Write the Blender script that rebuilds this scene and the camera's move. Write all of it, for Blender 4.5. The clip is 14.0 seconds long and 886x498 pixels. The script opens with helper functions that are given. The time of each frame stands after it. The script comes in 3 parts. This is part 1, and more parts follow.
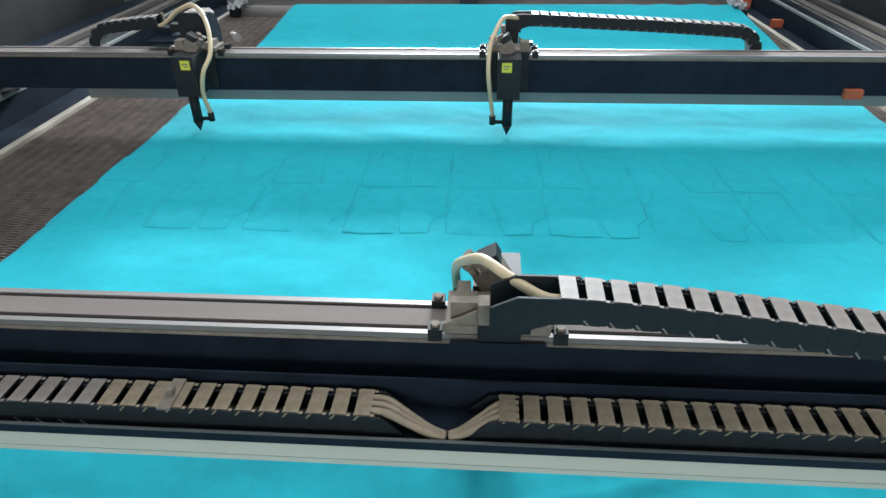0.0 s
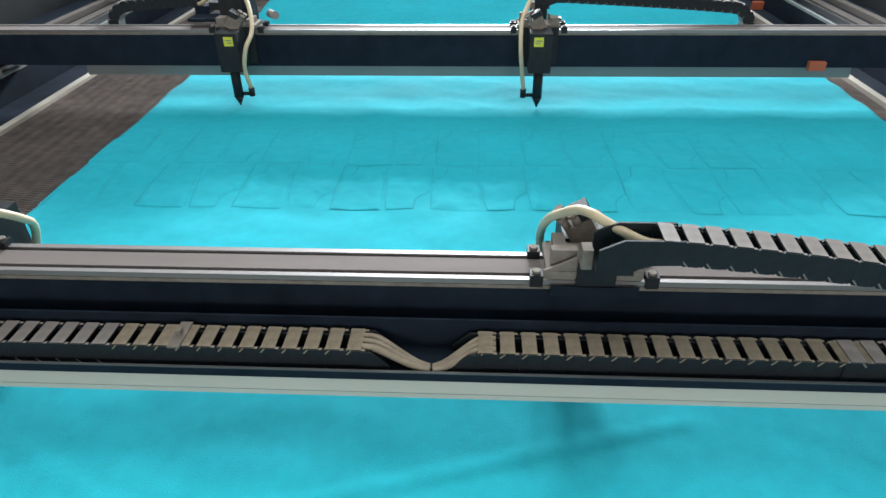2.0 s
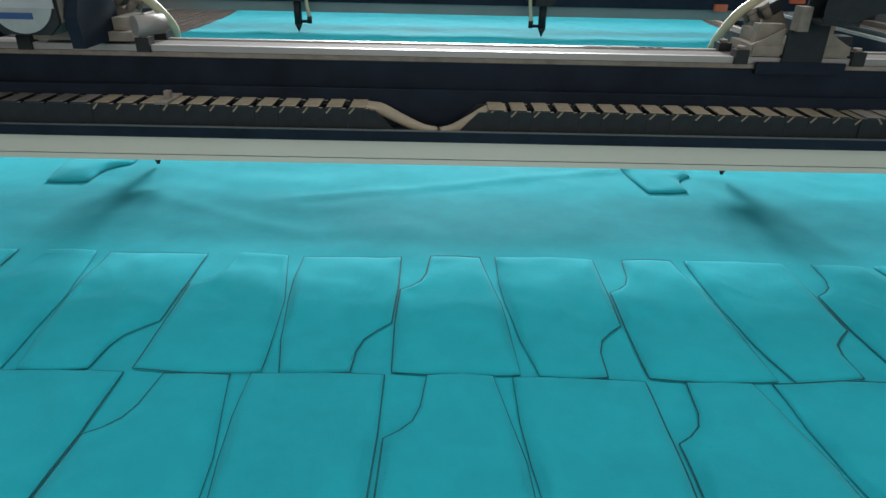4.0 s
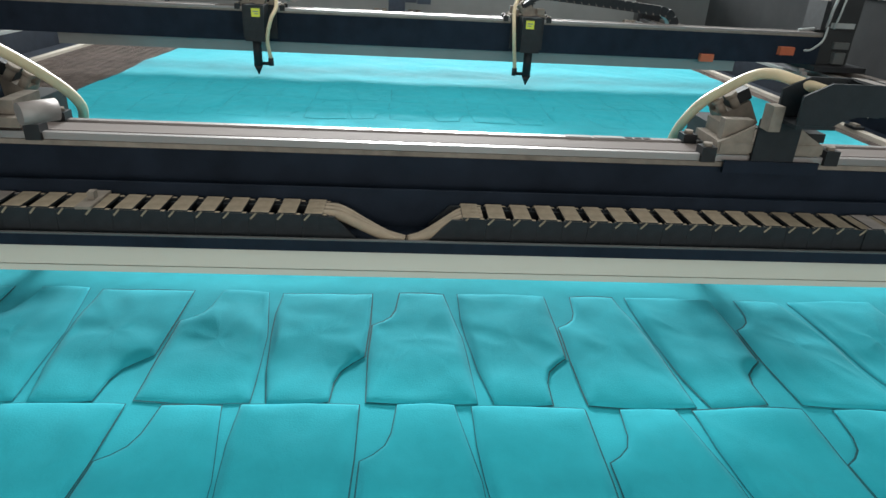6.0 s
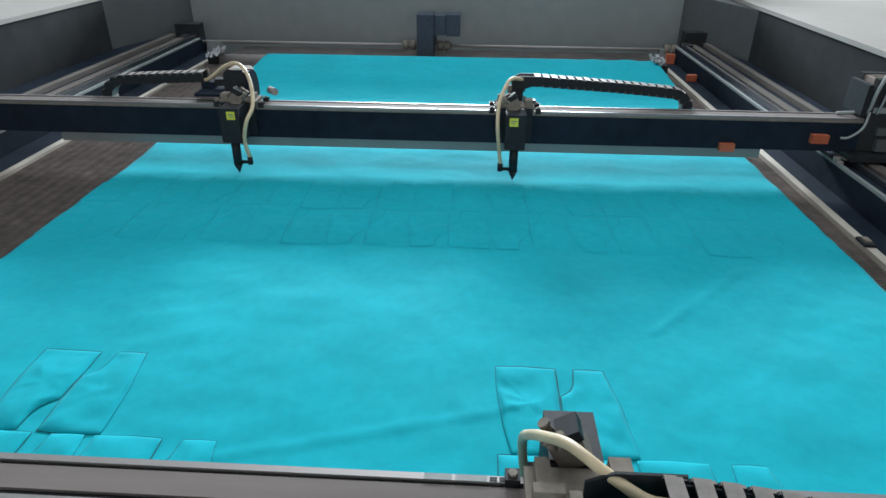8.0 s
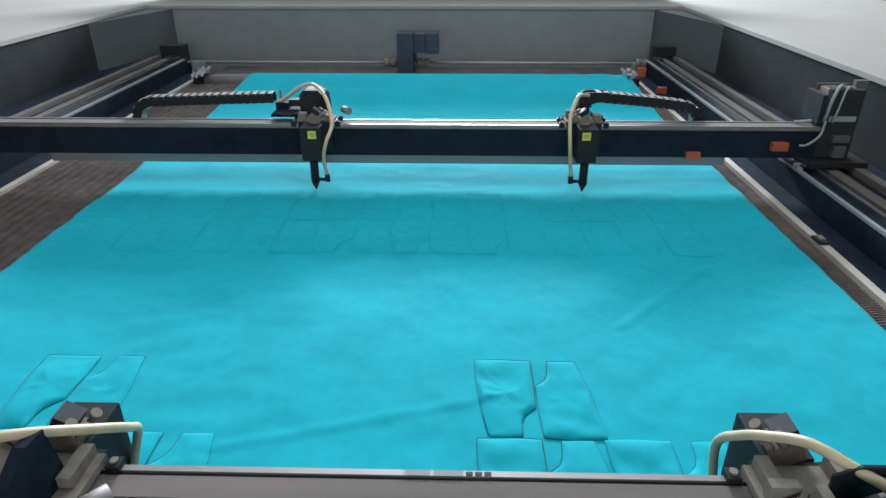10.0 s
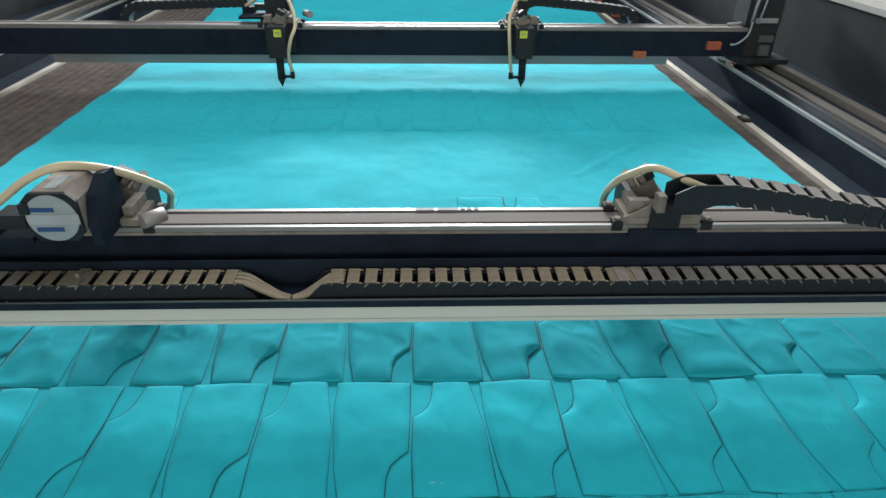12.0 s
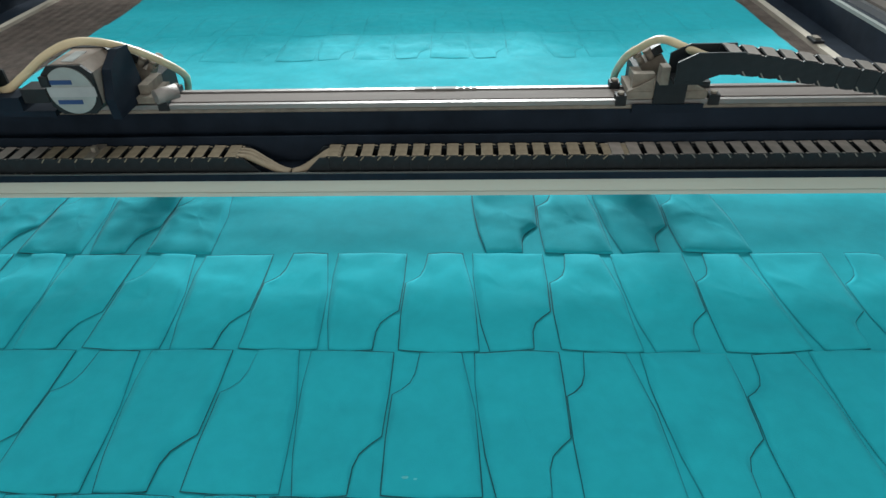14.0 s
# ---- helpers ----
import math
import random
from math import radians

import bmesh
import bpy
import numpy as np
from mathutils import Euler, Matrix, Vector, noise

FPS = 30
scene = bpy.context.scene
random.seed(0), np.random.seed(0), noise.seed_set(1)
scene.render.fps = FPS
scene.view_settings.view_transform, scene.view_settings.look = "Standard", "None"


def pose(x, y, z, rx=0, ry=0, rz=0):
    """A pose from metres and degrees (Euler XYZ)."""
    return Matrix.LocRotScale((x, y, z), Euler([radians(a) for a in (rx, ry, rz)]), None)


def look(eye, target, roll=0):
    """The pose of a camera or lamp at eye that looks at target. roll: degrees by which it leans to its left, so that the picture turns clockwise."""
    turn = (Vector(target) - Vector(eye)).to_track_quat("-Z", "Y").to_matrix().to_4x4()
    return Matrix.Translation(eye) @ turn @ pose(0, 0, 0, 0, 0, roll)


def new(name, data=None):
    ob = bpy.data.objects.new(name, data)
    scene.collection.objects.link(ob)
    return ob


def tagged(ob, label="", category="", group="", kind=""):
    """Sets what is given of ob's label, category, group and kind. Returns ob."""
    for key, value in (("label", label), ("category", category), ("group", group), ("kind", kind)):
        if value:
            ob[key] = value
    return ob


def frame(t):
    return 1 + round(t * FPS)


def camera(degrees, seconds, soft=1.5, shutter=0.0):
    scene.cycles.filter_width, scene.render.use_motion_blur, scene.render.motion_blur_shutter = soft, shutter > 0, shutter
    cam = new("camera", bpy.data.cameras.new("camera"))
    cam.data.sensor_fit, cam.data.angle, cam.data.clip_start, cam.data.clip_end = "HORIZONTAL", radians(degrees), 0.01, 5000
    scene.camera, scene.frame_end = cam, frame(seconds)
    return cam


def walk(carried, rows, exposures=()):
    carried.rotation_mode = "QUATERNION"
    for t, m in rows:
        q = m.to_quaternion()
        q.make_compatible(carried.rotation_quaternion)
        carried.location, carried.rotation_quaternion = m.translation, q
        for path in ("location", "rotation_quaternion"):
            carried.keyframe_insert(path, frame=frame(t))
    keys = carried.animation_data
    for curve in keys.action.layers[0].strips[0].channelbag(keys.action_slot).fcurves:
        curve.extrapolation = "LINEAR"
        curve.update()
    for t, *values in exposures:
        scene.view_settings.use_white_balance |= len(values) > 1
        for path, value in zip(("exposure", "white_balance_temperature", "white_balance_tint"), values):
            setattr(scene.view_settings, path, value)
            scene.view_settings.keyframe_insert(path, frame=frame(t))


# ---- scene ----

# ---- camera ----
cam = camera(69.2, 14.0, soft=1.5)
PATH = [
    (0, (0.068, -0.218, 0.626), (-0.058, 1.478, -0.428), -0.8),
    (0.5, (0.092, -0.209, 0.626), (-0.026, 1.469, -0.456), -0.9),
    (1, (0.13, -0.219, 0.693), (0.015, 1.413, -0.458), -1.5),
    (1.5, (0.164, -0.236, 0.733), (0.053, 1.39, -0.426), -1.4),
    (2, (0.081, -0.263, 0.626), (-0.014, 1.413, -0.461), -0.8),
    (2.5, (0.027, -0.557, 0.38), (-0.044, 1.228, -0.52), 0.3),
    (3, (0.035, -0.599, 0.313), (0.028, 1.183, -0.594), 0.9),
    (3.2, (0.039, -0.608, 0.313), (0.038, 1.189, -0.565), 0.9),
    (5.5, (0.033, -0.581, 0.301), (0.129, 1.207, -0.591), 2.8),
    (6, (0.033, -0.656, 0.369), (0.157, 1.154, -0.473), 3.0),
    (6.5, (0.038, -0.889, 0.53), (0.123, 0.938, -0.279), 2.1),
    (7, (0.094, -0.731, 0.68), (0.112, 1.061, -0.209), 1.6),
    (7.5, (0.224, -0.491, 0.706), (0.175, 1.274, -0.232), 1.0),
    (8, (0.249, -0.485, 0.706), (0.16, 1.277, -0.235), 0.5),
    (10.5, (0.265, -0.647, 0.732), (0.245, 1.142, -0.162), -0.1),
    (11, (0.221, -0.824, 0.738), (0.265, 0.944, -0.195), 0.9),
    (11.5, (0.187, -0.918, 0.662), (0.265, 0.82, -0.325), 0.9),
    (12, (0.214, -0.897, 0.63), (0.285, 0.829, -0.379), 0.8),
    (12.5, (0.269, -0.8, 0.6), (0.274, 0.909, -0.439), -0.9),
    (13, (0.315, -0.779, 0.597), (0.241, 0.919, -0.458), -2.0),
    (13.5, (0.308, -0.771, 0.58), (0.206, 0.922, -0.48), -2.2),
    (14, (0.291, -0.764, 0.567), (0.21, 0.854, -0.605), -1.8),
]
walk(cam, [(t, look(eye, target, roll)) for t, eye, target, roll in PATH], exposures=[(0, 0.72, 6280, 10), (1.5, 0.62, 6320, 10), (2, 0.66, 6330, 10), (2.5, 0.46, 6600, 8), (3, 0.30, 6500, 8), (5.5, 0.32, 6600, 8), (6, 0.60, 6700, 10), (6.5, 0.26, 6500, 10), (7, 0.32, 6300, 10), (8, 0.20, 6050, 8), (10.5, 0.26, 6000, 10), (11, 0.31, 6080, 9), (11.5, 0.48, 6350, 8), (12.5, 0.50, 6480, 8), (14, 0.36, 6560, 6)])

# ---- light ----
world = bpy.data.worlds.new("world")
scene.world = world
world.use_nodes = True
world.node_tree.nodes["Background"].inputs["Color"].default_value = (0.75, 0.86, 1.0, 1)
world.node_tree.nodes["Background"].inputs["Strength"].default_value = 0.34


def area_lamp(name, eye, target, sx, sy, watts, colour):
    data = bpy.data.lights.new(name, "AREA")
    data.shape, data.size, data.size_y, data.energy, data.color = "RECTANGLE", sx, sy, watts, colour
    ob = new(name, data)
    ob.matrix_world = look(eye, target)
    return ob


area_lamp("hall_lamp_far", (0.2, 8.5, 2.5), (0.2, 0.6, 0.0), 2.8, 0.75, 1010, (0.93, 0.98, 1.0))
# Soft fill added from overhead; no fixture is known there.
area_lamp("overhead_fill", (0.2, 0.9, 2.9), (0.2, 0.9, 0.0), 2.4, 1.0, 17, (1.0, 0.98, 0.95))
# Fill added behind the camera to brighten the panel and beam faces.
area_lamp("front_fill", (0.2, -4.6, 1.1), (0.2, 0.3, 0.15), 3.5, 1.2, 52, (1.0, 0.95, 0.88))
# Fill added to lift the rear wall and roller.
area_lamp("rear_fill", (0.2, 1.9, 2.7), (0.2, 3.3, 0.1), 3.5, 0.8, 9, (0.93, 0.97, 1.0))

# ---- materials ----


def material(name, colour, rough=0.5, metal=0.0, vary=0.12, scale=30.0, bump=0.0, bump_scale=200.0, stretch=(1, 1, 1), spec=0.5, island=0.0, sheen=0.0, stain=None):
    m = bpy.data.materials.new(name)
    m.use_nodes = True
    nt = m.node_tree
    b = nt.nodes["Principled BSDF"]
    b.inputs["Roughness"].default_value, b.inputs["Metallic"].default_value = rough, metal
    b.inputs["Specular IOR Level"].default_value = spec
    if sheen:
        b.inputs["Sheen Weight"].default_value = sheen
        b.inputs["Sheen Roughness"].default_value = 0.4
    co = nt.nodes.new("ShaderNodeTexCoord")
    mp = nt.nodes.new("ShaderNodeMapping")
    mp.inputs["Scale"].default_value = stretch
    nt.links.new(co.outputs["Object"], mp.inputs["Vector"])
    n1, n2 = nt.nodes.new("ShaderNodeTexNoise"), nt.nodes.new("ShaderNodeTexNoise")
    n1.inputs["Scale"].default_value, n1.inputs["Detail"].default_value = scale, 6
    n2.inputs["Scale"].default_value, n2.inputs["Detail"].default_value = scale / 9, 3
    for n in (n1, n2):
        nt.links.new(mp.outputs["Vector"], n.inputs["Vector"])
    add = nt.nodes.new("ShaderNodeMath")
    add.operation = "ADD"
    nt.links.new(n1.outputs["Fac"], add.inputs[0])
    nt.links.new(n2.outputs["Fac"], add.inputs[1])
    ramp = nt.nodes.new("ShaderNodeMapRange")
    ramp.inputs["From Min"].default_value, ramp.inputs["From Max"].default_value = 0.6, 1.4
    ramp.inputs["To Min"].default_value, ramp.inputs["To Max"].default_value = 0.0, 1.0
    nt.links.new(add.outputs[0], ramp.inputs["Value"])
    mix = nt.nodes.new("ShaderNodeMix")
    mix.data_type = "RGBA"
    other = stain or tuple(min(1, c * (1 + 2 * vary)) for c in colour)
    mix.inputs["A"].default_value = (*[c * (1 - vary) for c in colour], 1)
    mix.inputs["B"].default_value = (*other, 1)
    nt.links.new(ramp.outputs["Result"], mix.inputs["Factor"])
    nt.links.new(mix.outputs["Result"], b.inputs["Base Color"])
    rr = nt.nodes.new("ShaderNodeMapRange")
    rr.inputs["To Min"].default_value, rr.inputs["To Max"].default_value = max(0.02, rough - 0.08), min(1, rough + 0.1)
    nt.links.new(n2.outputs["Fac"], rr.inputs["Value"])
    nt.links.new(rr.outputs["Result"], b.inputs["Roughness"])
    if bump:
        n3 = nt.nodes.new("ShaderNodeTexNoise")
        n3.inputs["Scale"].default_value, n3.inputs["Detail"].default_value = bump_scale, 4
        nt.links.new(mp.outputs["Vector"], n3.inputs["Vector"])
        bp = nt.nodes.new("ShaderNodeBump")
        bp.inputs["Strength"].default_value, bp.inputs["Distance"].default_value = bump, 0.002
        nt.links.new(n3.outputs["Fac"], bp.inputs["Height"])
        nt.links.new(bp.outputs["Normal"], b.inputs["Normal"])
    return m


FELT = material("teal_felt", (0.020, 0.375, 0.458), 0.95, vary=0.07, scale=45, bump=0.18, bump_scale=600, spec=0.12, sheen=0.04)
CHAR = material("singed_edge", (0.004, 0.088, 0.105), 0.9, vary=0.25, scale=200)
NAVY = material("dark_enamel", (0.012, 0.0175, 0.0275), 0.6, vary=0.3, scale=25, bump=0.06, bump_scale=400, spec=0.06)
BLACK = material("black_metal", (0.015, 0.0165, 0.019), 0.55, vary=0.3, scale=60, spec=0.25)
PLASTIC = material("chain_plastic", (0.012, 0.0155, 0.019), 0.6, vary=0.25, scale=90, bump=0.1, bump_scale=500, spec=0.25)
DUSTY = material("dusty_chain_plastic", (0.22, 0.18, 0.13), 0.8, vary=0.3, scale=70, bump=0.15, bump_scale=500, spec=0.15)
GREYDUST = material("greyed_chain_plastic", (0.185, 0.16, 0.145), 0.5, vary=0.25, scale=80, spec=0.5)
CREAM = material("cream_enamel", (0.50, 0.50, 0.44), 0.5, vary=0.05, scale=18, stretch=(0.3, 1, 1))
STEEL = material("brushed_steel", (0.30, 0.27, 0.26), 0.6, metal=0.35, vary=0.12, scale=120, stretch=(0.05, 1, 1), spec=0.3)
CHROME = material("chrome_rail", (0.36, 0.36, 0.37), 0.3, metal=1.0, vary=0.1, scale=60, stretch=(1, 0.05, 1))
ALU = material("dusty_aluminium", (0.19, 0.165, 0.14), 0.8, vary=0.25, scale=80, bump=0.08, bump_scale=300, spec=0.15)
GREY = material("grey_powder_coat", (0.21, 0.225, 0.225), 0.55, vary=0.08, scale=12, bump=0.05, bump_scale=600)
MIDGREY = material("mid_grey_finish", (0.085, 0.09, 0.09), 0.55, vary=0.08, scale=12)
DARKGREY = material("dark_grey_finish", (0.030, 0.0315, 0.033), 0.8, vary=0.18, scale=10, bump=0.05, bump_scale=600, spec=0.04)
GUARD = material("dusty_guard", (0.115, 0.10, 0.09), 0.8, vary=0.25, scale=30, stretch=(1, 0.1, 1), spec=0.2)
GREYSTRIP = material("grey_strip_paint", (0.24, 0.26, 0.25), 0.5, vary=0.06, scale=20)
WHITE = material("white_powder_coat", (0.325, 0.30, 0.277), 0.65, vary=0.03, scale=8, bump=0.04, bump_scale=600, spec=0.2)
STRIP = material("dusty_cover_strip", (0.16, 0.137, 0.128), 0.8, vary=0.18, scale=30, stretch=(0.1, 1, 1), spec=0.2)
DIRTYHOSE = material("dirty_hose", (0.24, 0.195, 0.14), 0.65, vary=0.25, scale=60)
HOSE = material("yellowed_hose", (0.57, 0.46, 0.30), 0.45, vary=0.12, scale=40)
BEIGE = material("aluminium_trim", (0.47, 0.42, 0.36), 0.5, metal=0.2, vary=0.12, scale=40, stretch=(1, 0.2, 1))
COMB = material("sooty_honeycomb", (0.20, 0.165, 0.15), 0.7, metal=0.1, vary=0.35, scale=30)
SOOT = material("sooty_tray", (0.09, 0.076, 0.072), 0.8, vary=0.4, scale=14)
PINKSTRIP = material("worn_steel_rail", (0.27, 0.25, 0.245), 0.45, metal=0.6, vary=0.15, scale=40, stretch=(0.05, 1, 1), spec=0.4)
BROWNCAST = material("brown_grey_cast", (0.24, 0.20, 0.175), 0.8, vary=0.2, scale=60, bump=0.08, bump_scale=300, spec=0.2)
YELLOW = material("yellow_sticker", (0.70, 0.66, 0.05), 0.5, vary=0.05)
ORANGE = material("orange_plastic", (0.42, 0.10, 0.045), 0.55, vary=0.1)
LABEL = material("paper_label", (0.29, 0.31, 0.31), 0.7, vary=0.1, scale=60, spec=0.2)
BLUE = material("blue_print", (0.015, 0.05, 0.16), 0.6, vary=0.1)
PRINT = material("grey_print", (0.16, 0.18, 0.19), 0.6, vary=0.1)
MOTORBLUE = material("blue_grey_cast", (0.05, 0.058, 0.078), 0.8, vary=0.2, scale=50, spec=0.15)
PAPER = material("crumpled_paper", (0.34, 0.34, 0.35), 0.9, vary=0.15, spec=0.1)
LINT = material("pale_lint", (0.11, 0.47, 0.53), 0.9, vary=0.15, scale=300, spec=0.1)
CONCRETE = material("hall_floor", (0.25, 0.26, 0.25), 0.6, vary=0.15, scale=4)
PLASTER = material("hall_wall", (0.55, 0.56, 0.56), 0.8, vary=0.05, scale=3)

# ---- mesh helpers ----


def box(bm, x0, x1, y0, y1, z0, z1, m=None):
    vs = [bm.verts.new((x, y, z)) for x in (x0, x1) for y in (y0, y1) for z in (z0, z1)]
    for q in ((0, 1, 3, 2), (4, 6, 7, 5), (0, 4, 5, 1), (2, 3, 7, 6), (0, 2, 6, 4), (1, 5, 7, 3)):
        bm.faces.new([vs[i] for i in q])
    if m is not None:
        for v in vs:
            v.co = m @ v.co
    return vs


def rod(bm, a, b, r, n=16, r2=None):
    a, b = Vector(a), Vector(b)
    turn = (b - a).to_track_quat("Z", "Y").to_matrix()
    r2 = r if r2 is None else r2
    rings = []
    for p, rr in ((a, r), (b, r2)):
        rings.append([bm.verts.new(p + turn @ Vector((rr * math.cos(k * math.tau / n), rr * math.sin(k * math.tau / n), 0))) for k in range(n)])
    for k in range(n):
        f = bm.faces.new((rings[0][k], rings[0][(k + 1) % n], rings[1][(k + 1) % n], rings[1][k]))
        f.smooth = True
    bm.faces.new(rings[0][::-1])
    bm.faces.new(rings[1])


def tube(bm, points, r, n=12, steps=10):
    """A round hose along a smooth line through the points."""
    p = [Vector(v) for v in points]
    p = [2 * p[0] - p[1], *p, 2 * p[-1] - p[-2]]
    line = []
    for i in range(1, len(p) - 2):
        for k in range(steps):
            t = k / steps
            line.append(0.5 * (2 * p[i] + (p[i + 1] - p[i - 1]) * t + (2 * p[i - 1] - 5 * p[i] + 4 * p[i + 1] - p[i + 2]) * t * t + (3 * p[i] - p[i - 1] - 3 * p[i + 1] + p[i + 2]) * t ** 3))
    line.append(p[-2])
    rings, side = [], None
    for i, q in enumerate(line):
        way = (line[min(i + 1, len(line) - 1)] - line[max(i - 1, 0)]).normalized()
        side = (side - way * side.dot(way)).normalized() if side else way.orthogonal().normalized()
        up = way.cross(side)
        rings.append([bm.verts.new(q + r * (math.cos(k * math.tau / n) * side + math.sin(k * math.tau / n) * up)) for k in range(n)])
    for a, b in zip(rings, rings[1:]):
        for k in range(n):
            f = bm.faces.new((a[k], a[(k + 1) % n], b[(k + 1) % n], b[k]))
            f.smooth = True
    bm.faces.new(rings[0][::-1])
    bm.faces.new(rings[-1])


def extrude_x(bm, outline, x0, x1):
    """A profile given in (y, z), drawn out along x."""
    a = [bm.verts.new((x0, y, z)) for y, z in outline]
    b = [bm.verts.new((x1, y, z)) for y, z in outline]
    n = len(outline)
    for k in range(n):
        bm.faces.new((a[k], a[(k + 1) % n], b[(k + 1) % n], b[k]))
    bm.faces.new(a[::-1])
    bm.faces.new(b)


def part(name, bm, mat, parent=None, label="", bevel=0.0, mesh_only=False):
    """Links a bmesh as one mesh object, under a thing or a part if one is given."""
    if bevel:
        bmesh.ops.bevel(bm, geom=[e for e in bm.edges if len(e.link_faces) == 2 and e.calc_face_angle(0) > 0.5], offset=bevel, segments=2, affect="EDGES", clamp_overlap=True)
    bmesh.ops.recalc_face_normals(bm, faces=bm.faces)
    me = bpy.data.meshes.new(name)
    bm.to_mesh(me)
    bm.free()
    me.materials.append(mat)
    if mesh_only:
        return me
    ob = new(name, me)
    if parent:
        ob.parent = parent
    if label:
        ob["label"] = label
    return ob


def boxes(name, dims, mat, parent=None, label="", bevel=0.0):
    bm = bmesh.new()
    for d in dims:
        box(bm, *d)
    return part(name, bm, mat, parent, label, bevel)


def flip(bm, sx, sy):
    for v in bm.verts:
        v.co.x *= sx
        v.co.y *= sy


# ---- hall round the machine ----
tagged(boxes("floor", [(-7, 7, -6, 9, -1.0, -0.9)], CONCRETE), "grey sealed concrete workshop floor", "floor", kind="structure")
tagged(boxes("wall_north", [(-7, 7, 9, 9.2, -0.9, 4)], PLASTER), "plain pale plaster wall of the workshop", "wall", kind="structure")
tagged(boxes("wall_south", [(-7, 7, -6.2, -6, -0.9, 4)], PLASTER), "plain pale plaster wall of the workshop", "wall", kind="structure")
tagged(boxes("wall_west", [(-7.2, -7, -6, 9, -0.9, 4)], PLASTER), "plain pale plaster wall of the workshop", "wall", kind="structure")
tagged(boxes("wall_east", [(7, 7.2, -6, 9, -0.9, 4)], PLASTER), "plain pale plaster wall of the workshop", "wall", kind="structure")
tagged(boxes("ceiling", [(-7.2, 7.2, -6.2, 9.2, 4, 4.1)], PLASTER), "plain pale workshop ceiling", "ceiling", kind="structure")

# ---- machine body ----
XL, XR = -1.122, 1.178
WL, WR, YB, YF = -1.59, 1.55, 3.4, -1.45
TOP = 0.297

machine = tagged(new("laser_cutter_body"), "grey steel laser cutting machine bed with white top covers", "machine")
boxes("base_cabinet", [(WL - 1.3, WR + 1.3, YF, YB + 0.5, -0.9, -0.12)], GREY, machine, "grey steel base cabinet", 0.004)
boxes("soot_tray", [(XL - 0.02, XR + 0.03, YF, YB - 0.02, -0.119, -0.035)], SOOT, machine, "sooty black tray under the honeycomb")
# side walls take the darkest grey, gussets a mid grey, the rear wall the lightest
for sx, w, lab in ((-1, WL, "inner side wall"), (1, WR, "inner side wall")):
    out = w + sx * 1.3
    boxes("side_wall", [(min(w, out), max(w, out), YF, YB + 0.4, -0.119, TOP - 0.006)], DARKGREY, machine, "dark grey side wall")
    boxes("top_cover", [(min(w - sx * 0.006, out + sx * 0.01), max(w - sx * 0.006, out + sx * 0.01), YF, YB + 0.4, TOP - 0.005, TOP + 0.012)], WHITE, machine, "white powder-coated top cover", 0.004)
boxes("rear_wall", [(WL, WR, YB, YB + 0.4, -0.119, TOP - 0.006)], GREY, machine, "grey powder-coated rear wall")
boxes("rear_cover", [(WL + 0.006, WR - 0.006, YB - 0.008, YB + 0.4, TOP - 0.005, TOP + 0.012)], WHITE, machine, "white rear top cover", 0.004)
# Panel added above the rear cover to shade the felt behind the far gantry.
boxes("rear_shade_panel", [(WL, WR, YB + 0.36, YB + 0.395, TOP + 0.0125, 0.70)], GREY, machine, "grey panel added behind the cover, mostly out of view, to shade the rear of the bed", 0.003)
# corner gussets of the rear wall
for sx, w in ((-1, WL), (1, WR)):
    bm = bmesh.new()
    a = [bm.verts.new((w, 2.75, z)) for z in (-0.11, TOP - 0.008)]
    b = [bm.verts.new((w - sx * 0.16, YB - 0.002, z)) for z in (-0.11, TOP - 0.008)]
    c = [bm.verts.new((w, YB - 0.002, z)) for z in (-0.11, TOP - 0.008)]
    for p, q in ((a, b), (b, c), (c, a)):
        bm.faces.new((p[0], q[0], q[1], p[1]))
    bm.faces.new((a[1], b[1], c[1]))
    bm.faces.new((a[0], c[0], b[0]))
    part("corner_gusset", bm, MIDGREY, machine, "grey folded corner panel")

